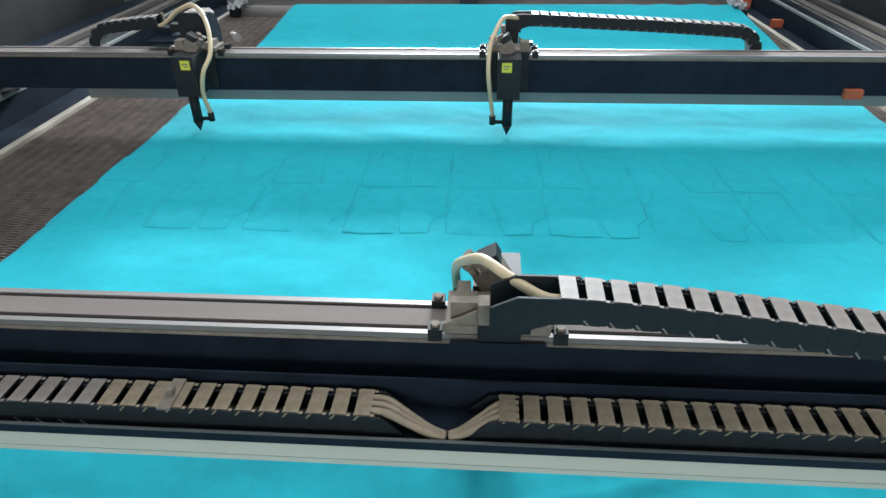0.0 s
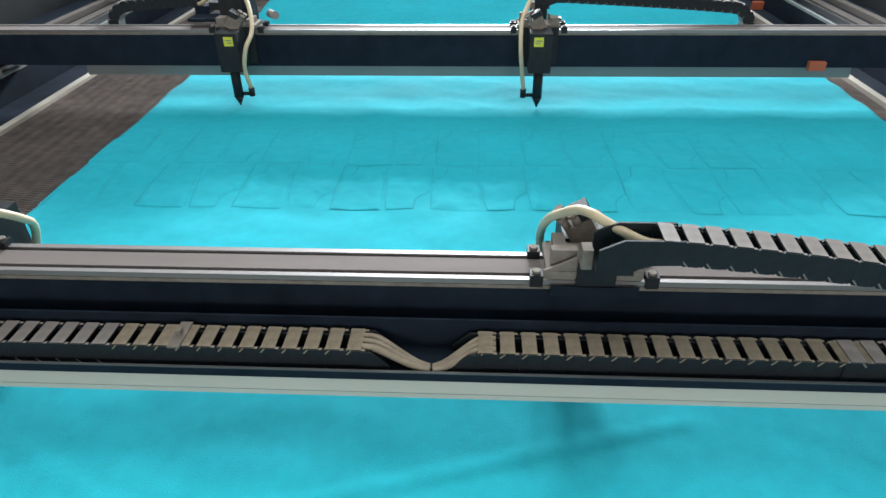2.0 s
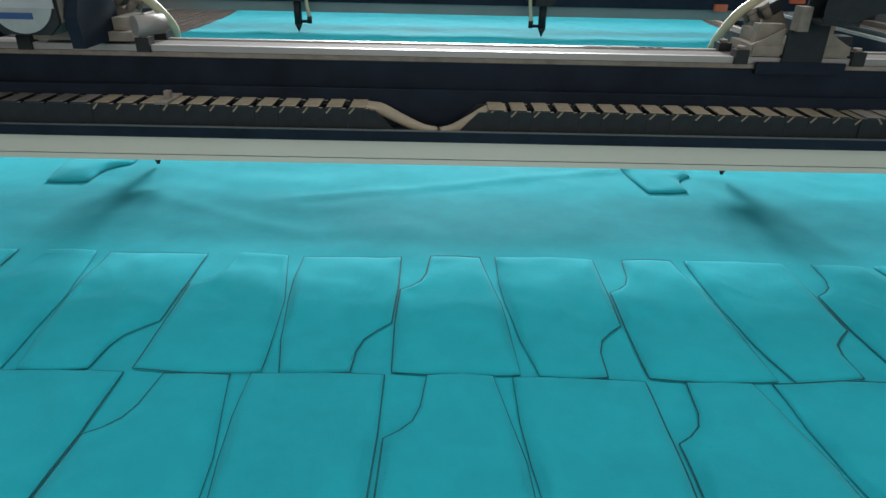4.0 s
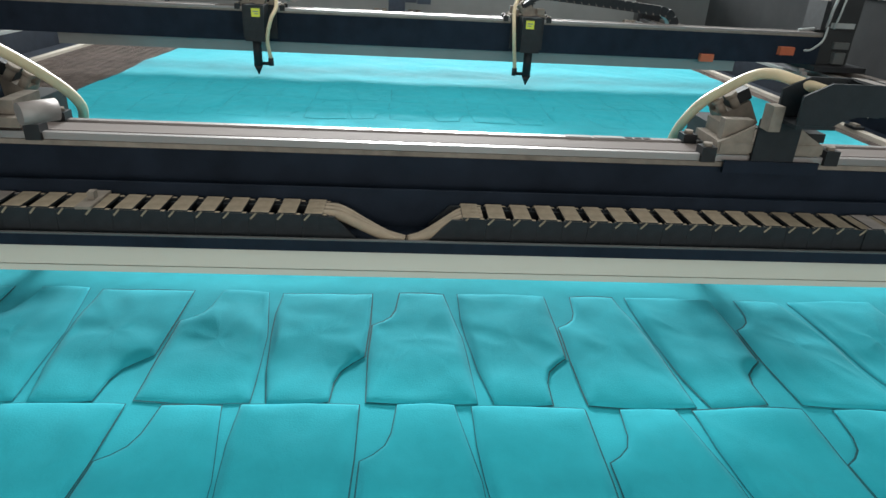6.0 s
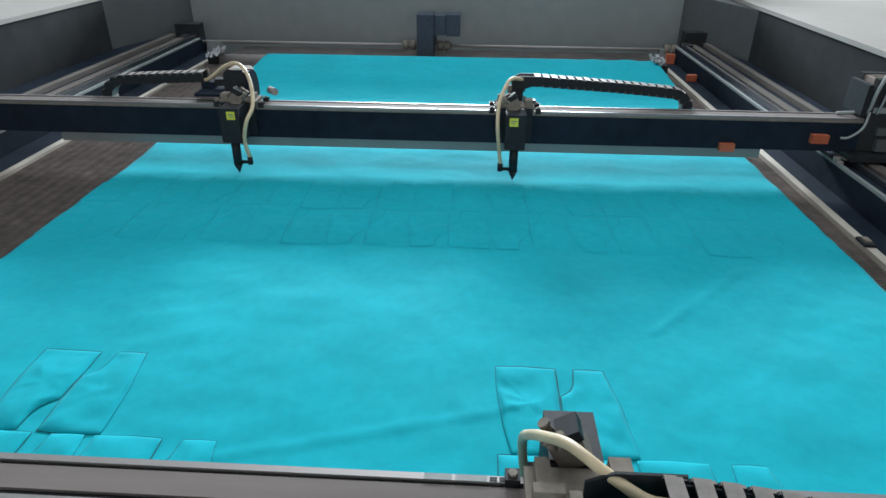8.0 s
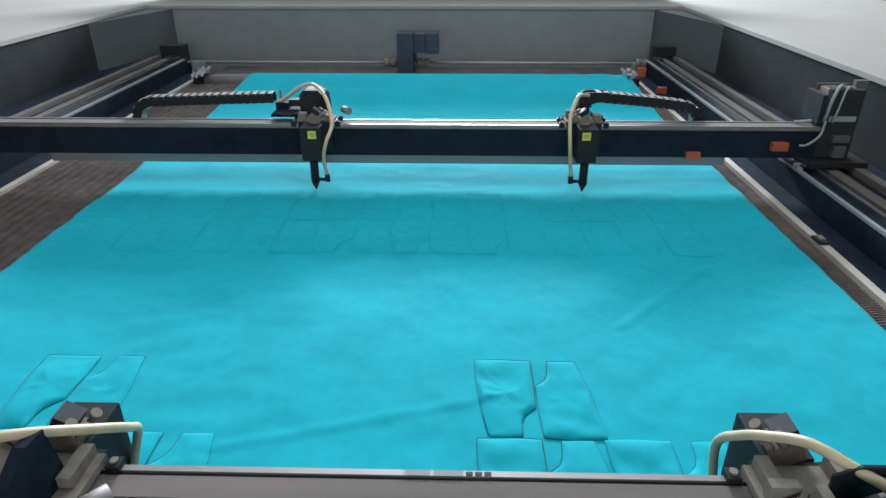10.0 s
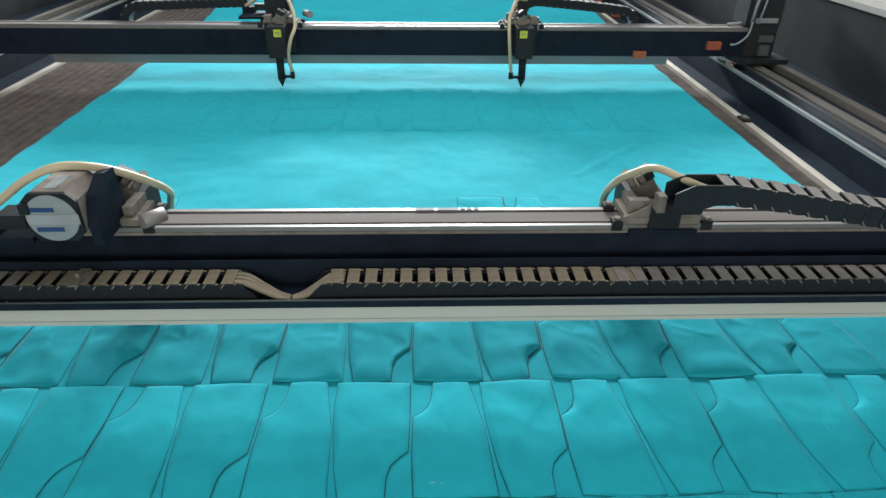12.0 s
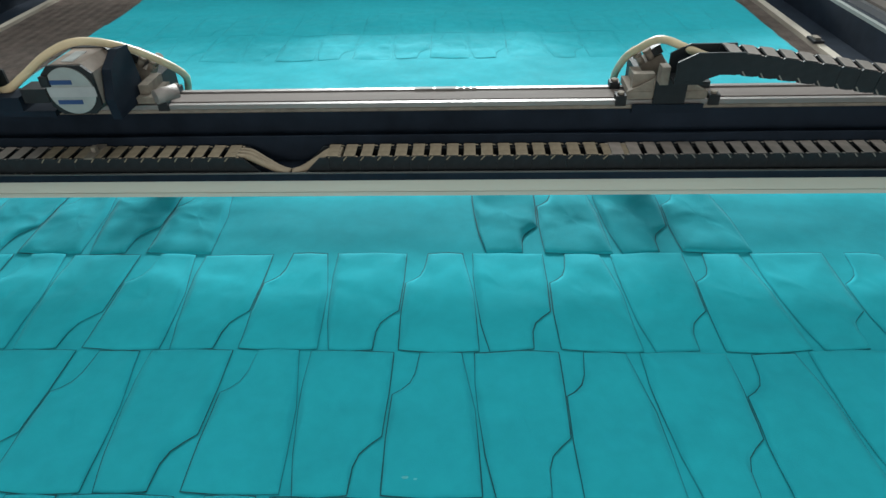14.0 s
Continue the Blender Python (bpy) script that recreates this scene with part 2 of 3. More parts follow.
for sx, x in ((-1, XL), (1, XR)):
    e = lambda a, b: (min(x + sx * a, x + sx * b), max(x + sx * a, x + sx * b))
    boxes("edge_trim", [(*e(0.0, 0.022), YF, 3.0, -0.03, 0.004)], BEIGE, machine, "beige aluminium edge strip of the bed", 0.002)
    o = 0.03 if sx < 0 else 0.0
    wall = abs((WL if sx < 0 else WR) - x) - 0.002
    boxes("side_plate", [(*e(0.023, 0.105 + o), YF, 3.05, -0.09, -0.012)], NAVY, machine, "dark blue-black side plate", 0.003)
    boxes("rail_bed", [(*e(0.106 + o, wall), YF, 3.12, -0.09, 0.058)], NAVY, machine, "blue-black rail beam", 0.003)
    boxes("rail_lip", [(*e(0.107 + o, 0.119 + o), YF, 3.05, 0.0584, 0.0665)], GREYSTRIP, machine, "pale grey lip beside the rail", 0.001)
    boxes("linear_rail", [(*e(0.150 + o, 0.163 + o), YF + 0.02, 3.1, 0.0585, 0.074)], CHROME, machine, "polished steel linear rail", 0.003)
    boxes("guard_profile", [(*e(0.186 + o, 0.222 + o), YF, 3.1, 0.0585, 0.07)], GUARD, machine, "dusty brown-grey guard profile", 0.003)
    boxes("guard_profile", [(*e(0.262 + o, 0.292 + o), YF, 3.1, 0.0585, 0.078)], GUARD, machine, "dusty brown-grey guard profile", 0.003)
    boxes("rail_end_block", [(*e(0.17, 0.30), 3.121, 3.2, -0.02, 0.125)], BLACK, machine, "black rail end block", 0.004)
    boxes("end_plate", [(*e(0.03, 0.104), 3.06, 3.09, -0.09, 0.05)], GREY, machine, "grey end plate")

# drive shaft and gear motor at the rear
shaft = tagged(new("drive_shaft"), "thin steel cross shaft with brass-coloured couplings at the rear wall", "shaft")
bm = bmesh.new()
rod(bm, (-1.33, 3.077, 0.045), (-0.07, 3.077, 0.045), 0.008)
rod(bm, (0.01, 3.077, 0.045), (1.33, 3.077, 0.045), 0.008)
part("rod", bm, STEEL, shaft)
for x in (-1.345, -0.12, 0.065, 1.265):
    bm = bmesh.new()
    rod(bm, (x - 0.034, 3.077, 0.045), (x - 0.006, 3.077, 0.045), 0.024, 20)
    rod(bm, (x + 0.006, 3.077, 0.045), (x + 0.034, 3.077, 0.045), 0.024, 20)
    rod(bm, (x - 0.007, 3.077, 0.045), (x + 0.007, 3.077, 0.045), 0.017, 16)
    part("coupling", bm, ALU, shaft, "jaw coupling")
for x in (-1.35, 1.35):
    boxes("bearing_block", [(x - 0.02, x + 0.02, 3.03, 3.12, -0.08, 0.075)], BLACK, shaft, "black bearing block", 0.003)
gear = tagged(new("gear_motor"), "blue-black gear motor hanging on the rear wall", "motor")
boxes("gearbox", [(-0.075, 0.012, 3.0, 3.14, -0.03, 0.21)], MOTORBLUE, gear, bevel=0.006)
boxes("motor_block", [(0.013, 0.075, 3.02, 3.13, 0.108, 0.205), (0.078, 0.15, 3.02, 3.13, 0.103, 0.21)], MOTORBLUE, gear, bevel=0.006)
boxes("bracket", [(-0.07, 0.005, 3.141, 3.398, 0.0, 0.05)], BLACK, gear, bevel=0.003)

# feed roller
roller = tagged(new("feed_roller"), "grey steel feed roller across the rear of the bed", "roller")
bm = bmesh.new()
rod(bm, (-1.06, 2.80, -0.005), (1.13, 2.80, -0.005), 0.04, 28)
part("drum", bm, STEEL, roller)
for x in (-1.085, 1.155):
    boxes("bearing", [(x - 0.02, x + 0.02, 2.74, 2.86, -0.034, 0.03)], BLACK, roller, bevel=0.004)
for x in (1.12, -1.06):
    bm = bmesh.new()
    rnd = random.Random(int(x * 100))
    n = 9
    g = [[bm.verts.new((x - 0.025 + 0.05 * i / n + rnd.uniform(-0.006, 0.006), 2.66 + 0.17 * j / n + rnd.uniform(-0.01, 0.01), 0.042 + 0.03 * rnd.random())) for i in range(n + 1)] for j in range(n + 1)]
    for j in range(n):
        for i in range(n):
            bm.faces.new((g[j][i], g[j][i + 1], g[j + 1][i + 1], g[j + 1][i]))
    p = part("paper_scrap", bm, PAPER)
    s = p.modifiers.new("thick", "SOLIDIFY")
    s.thickness = 0.0015
    tagged(p, "crumpled white paper strip lying over the roller end", "paper", group="paper strips on the roller")

# ---- limit switches on the side ----
for x, y, z in ((1.255, 2.62, 0.0), (1.25, 3.0, 0.02)):
    sw = tagged(boxes("limit_switch", [(x - 0.022, x + 0.022, y - 0.012, y + 0.012, -0.0115, z + 0.018)], ORANGE, bevel=0.003), "small orange plastic limit switch on the side plate", "switch")

# clamp on the edge strip
cl = tagged(new("edge_clamp"), "small black clamp on the beige edge strip", "clamp")
boxes("jaw", [(XR - 0.004, XR + 0.022, 0.905, 0.95, 0.0045, 0.011)], BLACK, cl, bevel=0.002)
boxes("screw_plate", [(XR + 0.002, XR + 0.016, 0.915, 0.94, 0.0112, 0.016)], ALU, cl, bevel=0.001)

# ---- honeycomb bed ----


def comb(verts, faces, x0, x1, y0, y1, cell=0.017):
    y = y0
    h = 0.03
    while y < y1:
        n = int((x1 - x0) / (cell / 2))
        b = len(verts)
        for k in range(n + 1):
            yy = y + (0.0014 if (k // 2) % 2 else -0.0014)
            x = x0 + k * cell / 2
            for dy, z in ((-0.0008, -h), (-0.0008, -0.004), (0.0008, -0.004), (0.0008, -h)):
                verts.append((x, yy + dy, z))
        for k in range(n):
            o, p = b + 4 * k, b + 4 * (k + 1)
            faces.extend([(o, p, p + 1, o + 1), (o + 1, p + 1, p + 2, o + 2), (o + 2, p + 2, p + 3, o + 3)])
        y += 0.0096


vs, fs = [], []
comb(vs, fs, XL + 0.002, -0.60, 0.0, 2.75)
comb(vs, fs, 1.02, XR - 0.002, 0.0, 2.75)
me = bpy.data.meshes.new("honeycomb")
me.from_pydata(vs, [], fs)
me.materials.append(COMB)
tagged(new("honeycomb", me), "sooty brown-black metal honeycomb cutting bed", "honeycomb bed", kind="stuff")

# ---- fabric ----
FXL, FXR, FY0, FY1 = -0.803, 1.116, -1.4, 2.76


def ripple(x, y):
    """The gentle unevenness of the felt."""
    v = Vector((x, y, 0))
    return 0.0030 * noise.noise(v * 3.1) + 0.0034 * noise.noise(v * 8.0 + Vector((5, 0, 0))) + 0.0011 * noise.noise(v * 21.0) + 0.0030 * (0.4 - abs(noise.noise(Vector((x * 7.0 + 2 * y, y * 13.0, 2.0))))) * max(0.0, 0.35 + noise.noise(v * 2.3 + Vector((3, 8, 0))))


def crease(x, y):
    """Two soft folds that run across the sheet."""
    d = (y - (0.205 + 0.29 * x)) / 0.008
    e = (x - (0.62 + 1.0 * (y - 0.55))) / 0.014
    f = (y - (0.25 - 0.5 * (x + 0.5))) / 0.01
    return 0.0022 * math.exp(-d * d) * (1 if -0.15 < x < 0.36 else 0) + 0.0025 * math.exp(-e * e) * (1 if 0.52 < y < 0.78 else 0) + 0.0011 * math.exp(-f * f) * (1 if -0.5 < x < -0.1 else 0)


def lie(x, y):
    return 0.003 + ripple(x, y) + crease(x, y)


NX, NY = 230, 420
verts, faces = [], []
for j in range(NY + 1):
    y = FY0 + (FY1 - FY0) * j / NY
    l = FXL + 0.012 * noise.noise(Vector((0, y * 2.2, 3))) + 0.005 * noise.noise(Vector((0, y * 11, 7)))
    r = FXR + 0.008 * noise.noise(Vector((9, y * 2.2, 3))) + 0.004 * noise.noise(Vector((9, y * 13, 7)))
    for i in range(NX + 1):
        x = l + (r - l) * i / NX
        if y < 2.12:
            p = (x, y, lie(x, y))
        else:
            a = min(1.0, (y - 2.12) / 0.58)
            wave = 0.008 * max(0, (x - 0.55)) * math.sin(x * 40) * a ** 6
            p = (x, y, lie(x, y) * (1 - a ** 4) + a ** 1.1 * 0.048 + wave)
        verts.append(p)
w = NX + 1
for j in range(NY):
    for i in range(NX):
        faces.append((j * w + i, j * w + i + 1, (j + 1) * w + i + 1, (j + 1) * w + i))
# the sheet goes on over the roller and down behind it
edge = [NY * w + i for i in range(w)]
last = edge
for k in range(1, 9):
    a = math.pi / 2 - k * 0.28
    cur = []
    for i in range(w):
        x = verts[edge[i]][0]
        verts.append((x, 2.80 + 0.046 * math.cos(a) if k > 1 else 2.79, -0.005 + 0.05 * math.sin(a) + 0.006 * max(0, (x - 0.55)) * math.sin(x * 40)))
        cur.append(len(verts) - 1)
    for i in range(NX):
        faces.append((last[i], last[i + 1], cur[i + 1], cur[i]))
    last = cur
me = bpy.data.meshes.new("fabric_sheet")
me.from_pydata(verts, [], faces)
for p in me.polygons:
    p.use_smooth = True
me.materials.append(FELT)
fabric = new("fabric_sheet", me)
sol = fabric.modifiers.new("thick", "SOLIDIFY")
sol.thickness, sol.offset = 0.0025, -1
tagged(fabric, "turquoise felt sheet spread over the cutting bed", "fabric")

# outlines of the two nested shapes, one repeat wide, y down from the row's top
SHAPE_A = [(0.0965, 0.0), (0.150, 0.002), (0.1985, 0.0), (0.1992, -0.065), (0.1975, -0.126), (0.186, -0.137), (0.176, -0.149), (0.171, -0.166), (0.170, -0.197), (0.142, -0.2005), (0.1165, -0.200), (0.1065, -0.15), (0.0995, -0.09), (0.0965, -0.05)]
SHAPE_B = [(0.030, 0.0), (0.058, 0.0015), (0.0805, 0.0), (0.0895, -0.05), (0.0965, -0.09), (0.0995, -0.14), (0.1025, -0.199), (0.052, -0.2015), (0.003, -0.197), (0.0005, -0.13), (0.0018, -0.068), (0.012, -0.061), (0.021, -0.051), (0.026, -0.036)]
REPEAT, ROW = 0.2, 0.2015


def dense(outline, step=0.008):
    out = []
    for a, b in zip(outline, outline[1:] + outline[:1]):
        a, b = Vector((*a, 0)), Vector((*b, 0))
        n = max(1, round((b - a).length / step))
        out += [a.lerp(b, k / n) for k in range(n)]
    return out


def cut_piece(outline, x, y, rnd, faint=1.0):
    """One cut shape: a thin cushion with rounded rim, and its singed kerf."""
    ring = dense(outline)
    n = len(ring)
    mid = sum(ring, Vector()) / n
    bm = bmesh.new()
    rings = []
    tilt = rnd.uniform(-0.0012, 0.0012)
    for inset, z in ((0.0, 0.0001), (0.0012, 0.0018), (0.005, 0.0029), (0.12, 0.0037), (0.24, 0.0042), (0.36, 0.0045), (0.48, 0.0046), (0.6, 0.0046), (0.75, 0.0046), (0.9, 0.0046)):
        rr = []
        for k, p in enumerate(ring):
            far_in = (mid - p).length
            q = p.lerp(mid, inset / far_in if inset < 0.02 else inset)
            gx, gy = x + q.x, y + q.y
            dent = (0.0043 * noise.noise(Vector((gx * 15, gy * 19, 9))) + 0.0027 * (0.3 - abs(noise.noise(Vector((gx * 26 + gy * 9, gy * 30, 5)))))) * min(1.0, inset * 5)
            rr.append(bm.verts.new((gx, gy, lie(gx, gy) + dent * min(1.0, 0.4 + faint) + 1.15 * z * faint + tilt * (q.y - mid.y) * 8)))
        rings.append(rr)
    for a, b in zip(rings, rings[1:]):
        for k in range(n):
            f = bm.faces.new((a[k], a[(k + 1) % n], b[(k + 1) % n], b[k]))
            f.smooth = True
    c = bm.verts.new((x + mid.x, y + mid.y, lie(x + mid.x, y + mid.y) + 0.0053 * faint))
    for k in range(n):
        f = bm.faces.new((rings[-1][k], rings[-1][(k + 1) % n], c))
        f.smooth = True
    piece = part("cut_piece", bm, FELT, fabric)
    bm = bmesh.new()
    a, b = [], []
    for k, p in enumerate(ring):
        way = (ring[(k + 1) % n] - ring[k - 1]).normalized()
        outer = Vector((-way.y, way.x, 0))
        if outer.dot(mid - p) > 0:
            outer = -outer
        bold = (p.x > 0.165 if outline is SHAPE_A else p.x < 0.032) or p.y > -0.002
        side = max(0.15, min(1.0, (0.80 - abs(x + p.x + 0.02)) / 0.35))
        wide = faint * side * ((0.0006 if bold else 0.0002) + 0.0013 * max(0.0, (0.12 if bold else -0.05) + noise.noise(Vector((x + p.x, y + p.y, 4)) * 9)))
        q = p + outer * wide
        i = p - outer * (0.0009 if bold else 0.0004) * faint
        a.append(bm.verts.new((x + i.x, y + i.y, lie(x + i.x, y + i.y) + 0.0013)))
        b.append(bm.verts.new((x + q.x, y + q.y, lie(x + q.x, y + q.y) + 0.0013)))
    for k in range(n):
        bm.faces.new((a[k], a[(k + 1) % n], b[(k + 1) % n], b[k]))
    kerf = part("kerf", bm, CHAR, piece, "dark singed cut line")
    return piece


late_pieces = []
rnd = random.Random(4)


def row_of_pieces(top, first, last, faint=1.0, aside=0.0):
    for i in range(first, last + 1):
        for outline in (SHAPE_A, SHAPE_B):
            if i * REPEAT + outline[0][0] < FXL + 0.03 or i * REPEAT + 0.2 > FXR - 0.02:
                continue
            cut_piece(outline, aside + i * REPEAT + rnd.uniform(-0.001, 0.001), top + rnd.uniform(-0.0008, 0.0008), rnd, faint)


for k in range(0, 5):
    row_of_pieces(-k * ROW, -4, 3)
    cut_piece(SHAPE_B, 4 * REPEAT, -k * ROW, rnd)
for top in (1.036, 1.036 + ROW):
    row_of_pieces(top, -4, 4, 0.21, -0.009)
for i, outline in ((1, SHAPE_A), (-3, SHAPE_A), (2, SHAPE_B), (-2, SHAPE_B)):
    late_pieces.append((3.1 if outline is SHAPE_A else 5.1, cut_piece(outline, i * REPEAT, 2 * ROW, rnd)))
for i, outline in ((1, SHAPE_A), (2, SHAPE_B), (2, SHAPE_A), (3, SHAPE_B), (-3, SHAPE_A), (-2, SHAPE_B), (-2, SHAPE_A), (-1, SHAPE_B)):
    late_pieces.append((6.8, cut_piece(outline, i * REPEAT, ROW, rnd)))

# bits of pale lint lying on the cut felt
for x, y, size in ((0.4390, -0.1200, 0.0030), (0.2270, -0.3810, 0.0055), (0.2375, -0.3830, 0.0040)):
    bm = bmesh.new()
    rnd = random.Random(int(x * 1000))
    bmesh.ops.create_icosphere(bm, subdivisions=2, radius=size / 2)
    for v in bm.verts:
        v.co.x *= 1.3 * rnd.uniform(0.8, 1.25)
        v.co.y *= 0.6 * rnd.uniform(0.8, 1.25)
        v.co.z *= 0.35 * rnd.uniform(0.8, 1.25)
        v.co += Vector((x, y, lie(x, y) + 0.0052))
    tagged(part("lint", bm, LINT), "small pale bit of lint on the turquoise felt", "lint", group="bits of lint")

# ---- gantries ----
X0, X1 = -1.47, 1.335
PITCH = 0.0245


def link_mesh(mat, ticks):
    """One cable-chain link: two side plates with inner hinge plates and two cross bars, along x."""
    bm = bmesh.new()
    h, w, l = 0.014, 0.017, PITCH
    for s in (-1, 1):
        ring = [(l * 0.495, h - 0.0015), (l * 0.495 - 0.0015, h), (-l * 0.495 + 0.0015, h), (-l * 0.495, h - 0.0015), (-l * 0.495, -h + 0.0015), (-l * 0.495 + 0.0015, -h), (l * 0.495 - 0.0015, -h), (l * 0.495, -h + 0.0015)]
        a = [bm.verts.new((x, s * w - 0.0018, z)) for x, z in ring]
        b = [bm.verts.new((x, s * w + 0.0018, z)) for x, z in ring]
        for k in range(len(ring)):
            bm.faces.new((a[k], a[(k + 1) % len(ring)], b[(k + 1) % len(ring)], b[k]))
        bm.faces.new(a[::-1])
        bm.faces.new(b)
        box(bm, l * 0.25, l * 0.72, s * (w - 0.0042) - 0.0012, s * (w - 0.0042) + 0.0012, -h * 0.8, h * 0.8)
        if ticks:
            # hinge lip that shows as a slanted ridge on the side
            m = pose(-l * 0.30, s * (w + 0.0021), ticks * (h - 0.0022), 0, 42 * ticks, 0)
            box(bm, -0.0008, 0.0008, -0.0004, 0.0004, -0.0042, 0.0042, m)
    for z in (h, -h):
        box(bm, -l * 0.40, l * 0.27, -w - 0.0015, w + 0.0015, z - 0.0010, z + 0.0014)
    me = part("chain_link", bm, PLASTIC, mesh_only=True)
    me.materials.append(mat)
    for f in me.polygons:
        c = f.center
        top = abs(f.normal.z) > 0.9 and abs(c.z) > h * 0.9 and c.x < l * 0.3
        f.material_index = 1 if top or abs(c.y) > w + 0.00185 and abs(c.z) < h - 0.0012 else 0
    return me


LINK, LINK_DUSTY = link_mesh(GREYDUST, -1), link_mesh(DUSTY, 1)
gantries, moving_links, heads = [], [], []


def gantry(sy):
    """The bridge across the bed; sy -1 is mirrored front to back."""
    g = new("gantry")
    tagged(g, "blue-black gantry beam with steel rails and a cable chain tray", "gantry", group="gantries of the laser cutter")

    def prof(name, outline, mat, label, x0=X0, x1=X1, bevel=0.0):
        bm = bmesh.new()
        extrude_x(bm, outline, x0, x1)
        flip(bm, 1, sy)
        return part(name, bm, mat, g, label, bevel)

    prof("beam", [(0.088, 0.095), (0.148, 0.095), (0.148, 0.178), (0.088, 0.178)], NAVY, "blue-black painted beam", bevel=0.003)
    prof("top_plate", [(0.088, 0.1785), (0.148, 0.1785), (0.148, 0.1835), (0.088, 0.1835)], ALU, "dusty aluminium top plate")
    prof("front_rail", [(0.0885, 0.184), (0.0955, 0.184), (0.0955, 0.191), (0.0885, 0.191)], PINKSTRIP, "thin steel rail", bevel=0.0015)
    prof("rear_rail", [(0.139, 0.184), (0.147, 0.184), (0.147, 0.191), (0.139, 0.191)], PINKSTRIP, "thin steel rail", bevel=0.0015)
    prof("slot_liner", [(0.0958, 0.184), (0.1387, 0.184), (0.1387, 0.1852), (0.0958, 0.1852)], BLACK, "black slot between the rails")
    prof("cover_strip", [(0.104, 0.1855), (0.134, 0.1855), (0.134, 0.1895), (0.104, 0.1895)], STRIP, "dusty beige cover strip", bevel=0.001)
    prof("beam_foot", [(0.0618, 0.095), (0.0878, 0.095), (0.0878, 0.108), (0.0618, 0.108)], NAVY, "dark flange joining tray and beam")
    prof("tray", [(0.002, 0.1105), (0.0615, 0.1105), (0.0615, 0.153), (0.0585, 0.153), (0.0585, 0.1135), (0.005, 0.1135), (0.005, 0.1215), (0.002, 0.1215)], NAVY, "dark folded chain tray")
    # Highlight along the tray's lip, put in as a mid-grey strip.
    prof("tray_lip_highlight", [(0.0018, 0.1216), (0.0052, 0.1216), (0.0052, 0.1228), (0.0018, 0.1228)], MIDGREY, "lip of the tray with its thin highlight as a grey strip")
    prof("panel", [(0.001, 0.0925), (0.006, 0.0925), (0.0125, 0.110), (0.0075, 0.110)], CREAM, "cream front panel")
    prof("panel_edge", [(0.0, 0.086), (0.005, 0.086), (0.0062, 0.0915), (0.0012, 0.0915)], CREAM, "cream folded lower edge")
    if sy > 0:
        prof("apron", [(0.148, 0.088), (0.1515, 0.088), (0.1515, 0.112), (0.148, 0.112)], MIDGREY, "grey lower apron strip", XL + 0.10, XR - 0.095)
    else:
        prof("apron", [(0.118, 0.060), (0.1215, 0.060), (0.1215, 0.0945), (0.118, 0.0945)], GREY, "grey lower apron strip", XL + 0.10, XR - 0.095)
    if sy > 0:
        boxes("scale_plate", [(0.208, 0.236, 0.1385, 0.1465, 0.1912, 0.1918), (0.240, 0.272, 0.1385, 0.1465, 0.1912, 0.1918)], LABEL, g, "small white scale plate")
        boxes("scale_tick", [(x, x + 0.0075, 0.140, 0.145, 0.1912, 0.1918) for x in (0.275, 0.285, 0.295)], BLACK, g, "black scale ticks")
    # links of the chains that lie in the tray, leaving a gap at the middle where the hoses come out
    for k in range(-55, 57):
        x = k * PITCH
        if -0.030 < x < 0.078 or 0.52 < x < 1.1 or -1.2 < x < -0.335:
            continue
        o = new("chain_link", LINK_DUSTY)
        o.parent = g
        o.matrix_basis = pose(x, sy * 0.033, 0.1277)
        if 0.475 < x < 0.53:
            # the last links lie narrower, inside the moving chain's tail
            o.matrix_basis = pose(x, sy * 0.033, 0.1265) @ Matrix.Diagonal((1, 0.93, 0.98, 1))
    for k in range(3):
        d = (k - 1) * 0.009
        for sx in (-1, 1):
            bm = bmesh.new()
            v, q = 0.036, (0.108 if sx > 0 else -0.052) - 0.036
            tube(bm, [(v + q, 0.033 + d, 0.139), (v + q * 0.74, 0.033 + d, 0.138), (v + q * 0.47, 0.026 + d * 0.7, 0.129), (v + q * 0.22, 0.018 + d * 0.4, 0.1215), (v + q * 0.02, 0.0125 + d * 0.3, 0.119)], 0.0043, 10, 6)
            flip(bm, 1, sy)
            part("hose", bm, DIRTYHOSE, g, "yellowed hose leaving the chain")
    for sx, xe in ((-1, -0.046), (1, 0.092)):
        for y0 in (0.0125, 0.0495):
            bm = bmesh.new()
            ring = [(xe, 0.1145), (xe - sx * 0.034, 0.1145), (xe - sx * 0.034, 0.121), (xe - sx * 0.014, 0.1405), (xe, 0.1405)]
            a = [bm.verts.new((x, y0, z)) for x, z in ring]
            b = [bm.verts.new((x, y0 + 0.003, z)) for x, z in ring]
            for k in range(5):
                bm.faces.new((a[k], a[(k + 1) % 5], b[(k + 1) % 5], b[k]))
            bm.faces.new(a[::-1])
            bm.faces.new(b)
            flip(bm, 1, sy)
            part("chain_end", bm, PLASTIC, g, "dark tapered chain end plate")
    bm = bmesh.new()
    box(bm, -0.262, -0.248, 0.010, 0.054, 0.143, 0.1455)
    box(bm, -0.258, -0.252, 0.028, 0.036, 0.1455, 0.153)
    flip(bm, 1, sy)
    part("chain_clip", bm, ALU, g, "grey chain clip")
    # end carriages on the side rails
    def put(name, dims, mat, label="", bevel=0.003):
        bm = bmesh.new()
        for d in dims:
            box(bm, *d)
        flip(bm, 1, sy)
        return part(name, bm, mat, g, label, bevel)

    for sx, x in ((-1, XL), (1, XR)):
        o = 0.03 if sx < 0 else 0.0
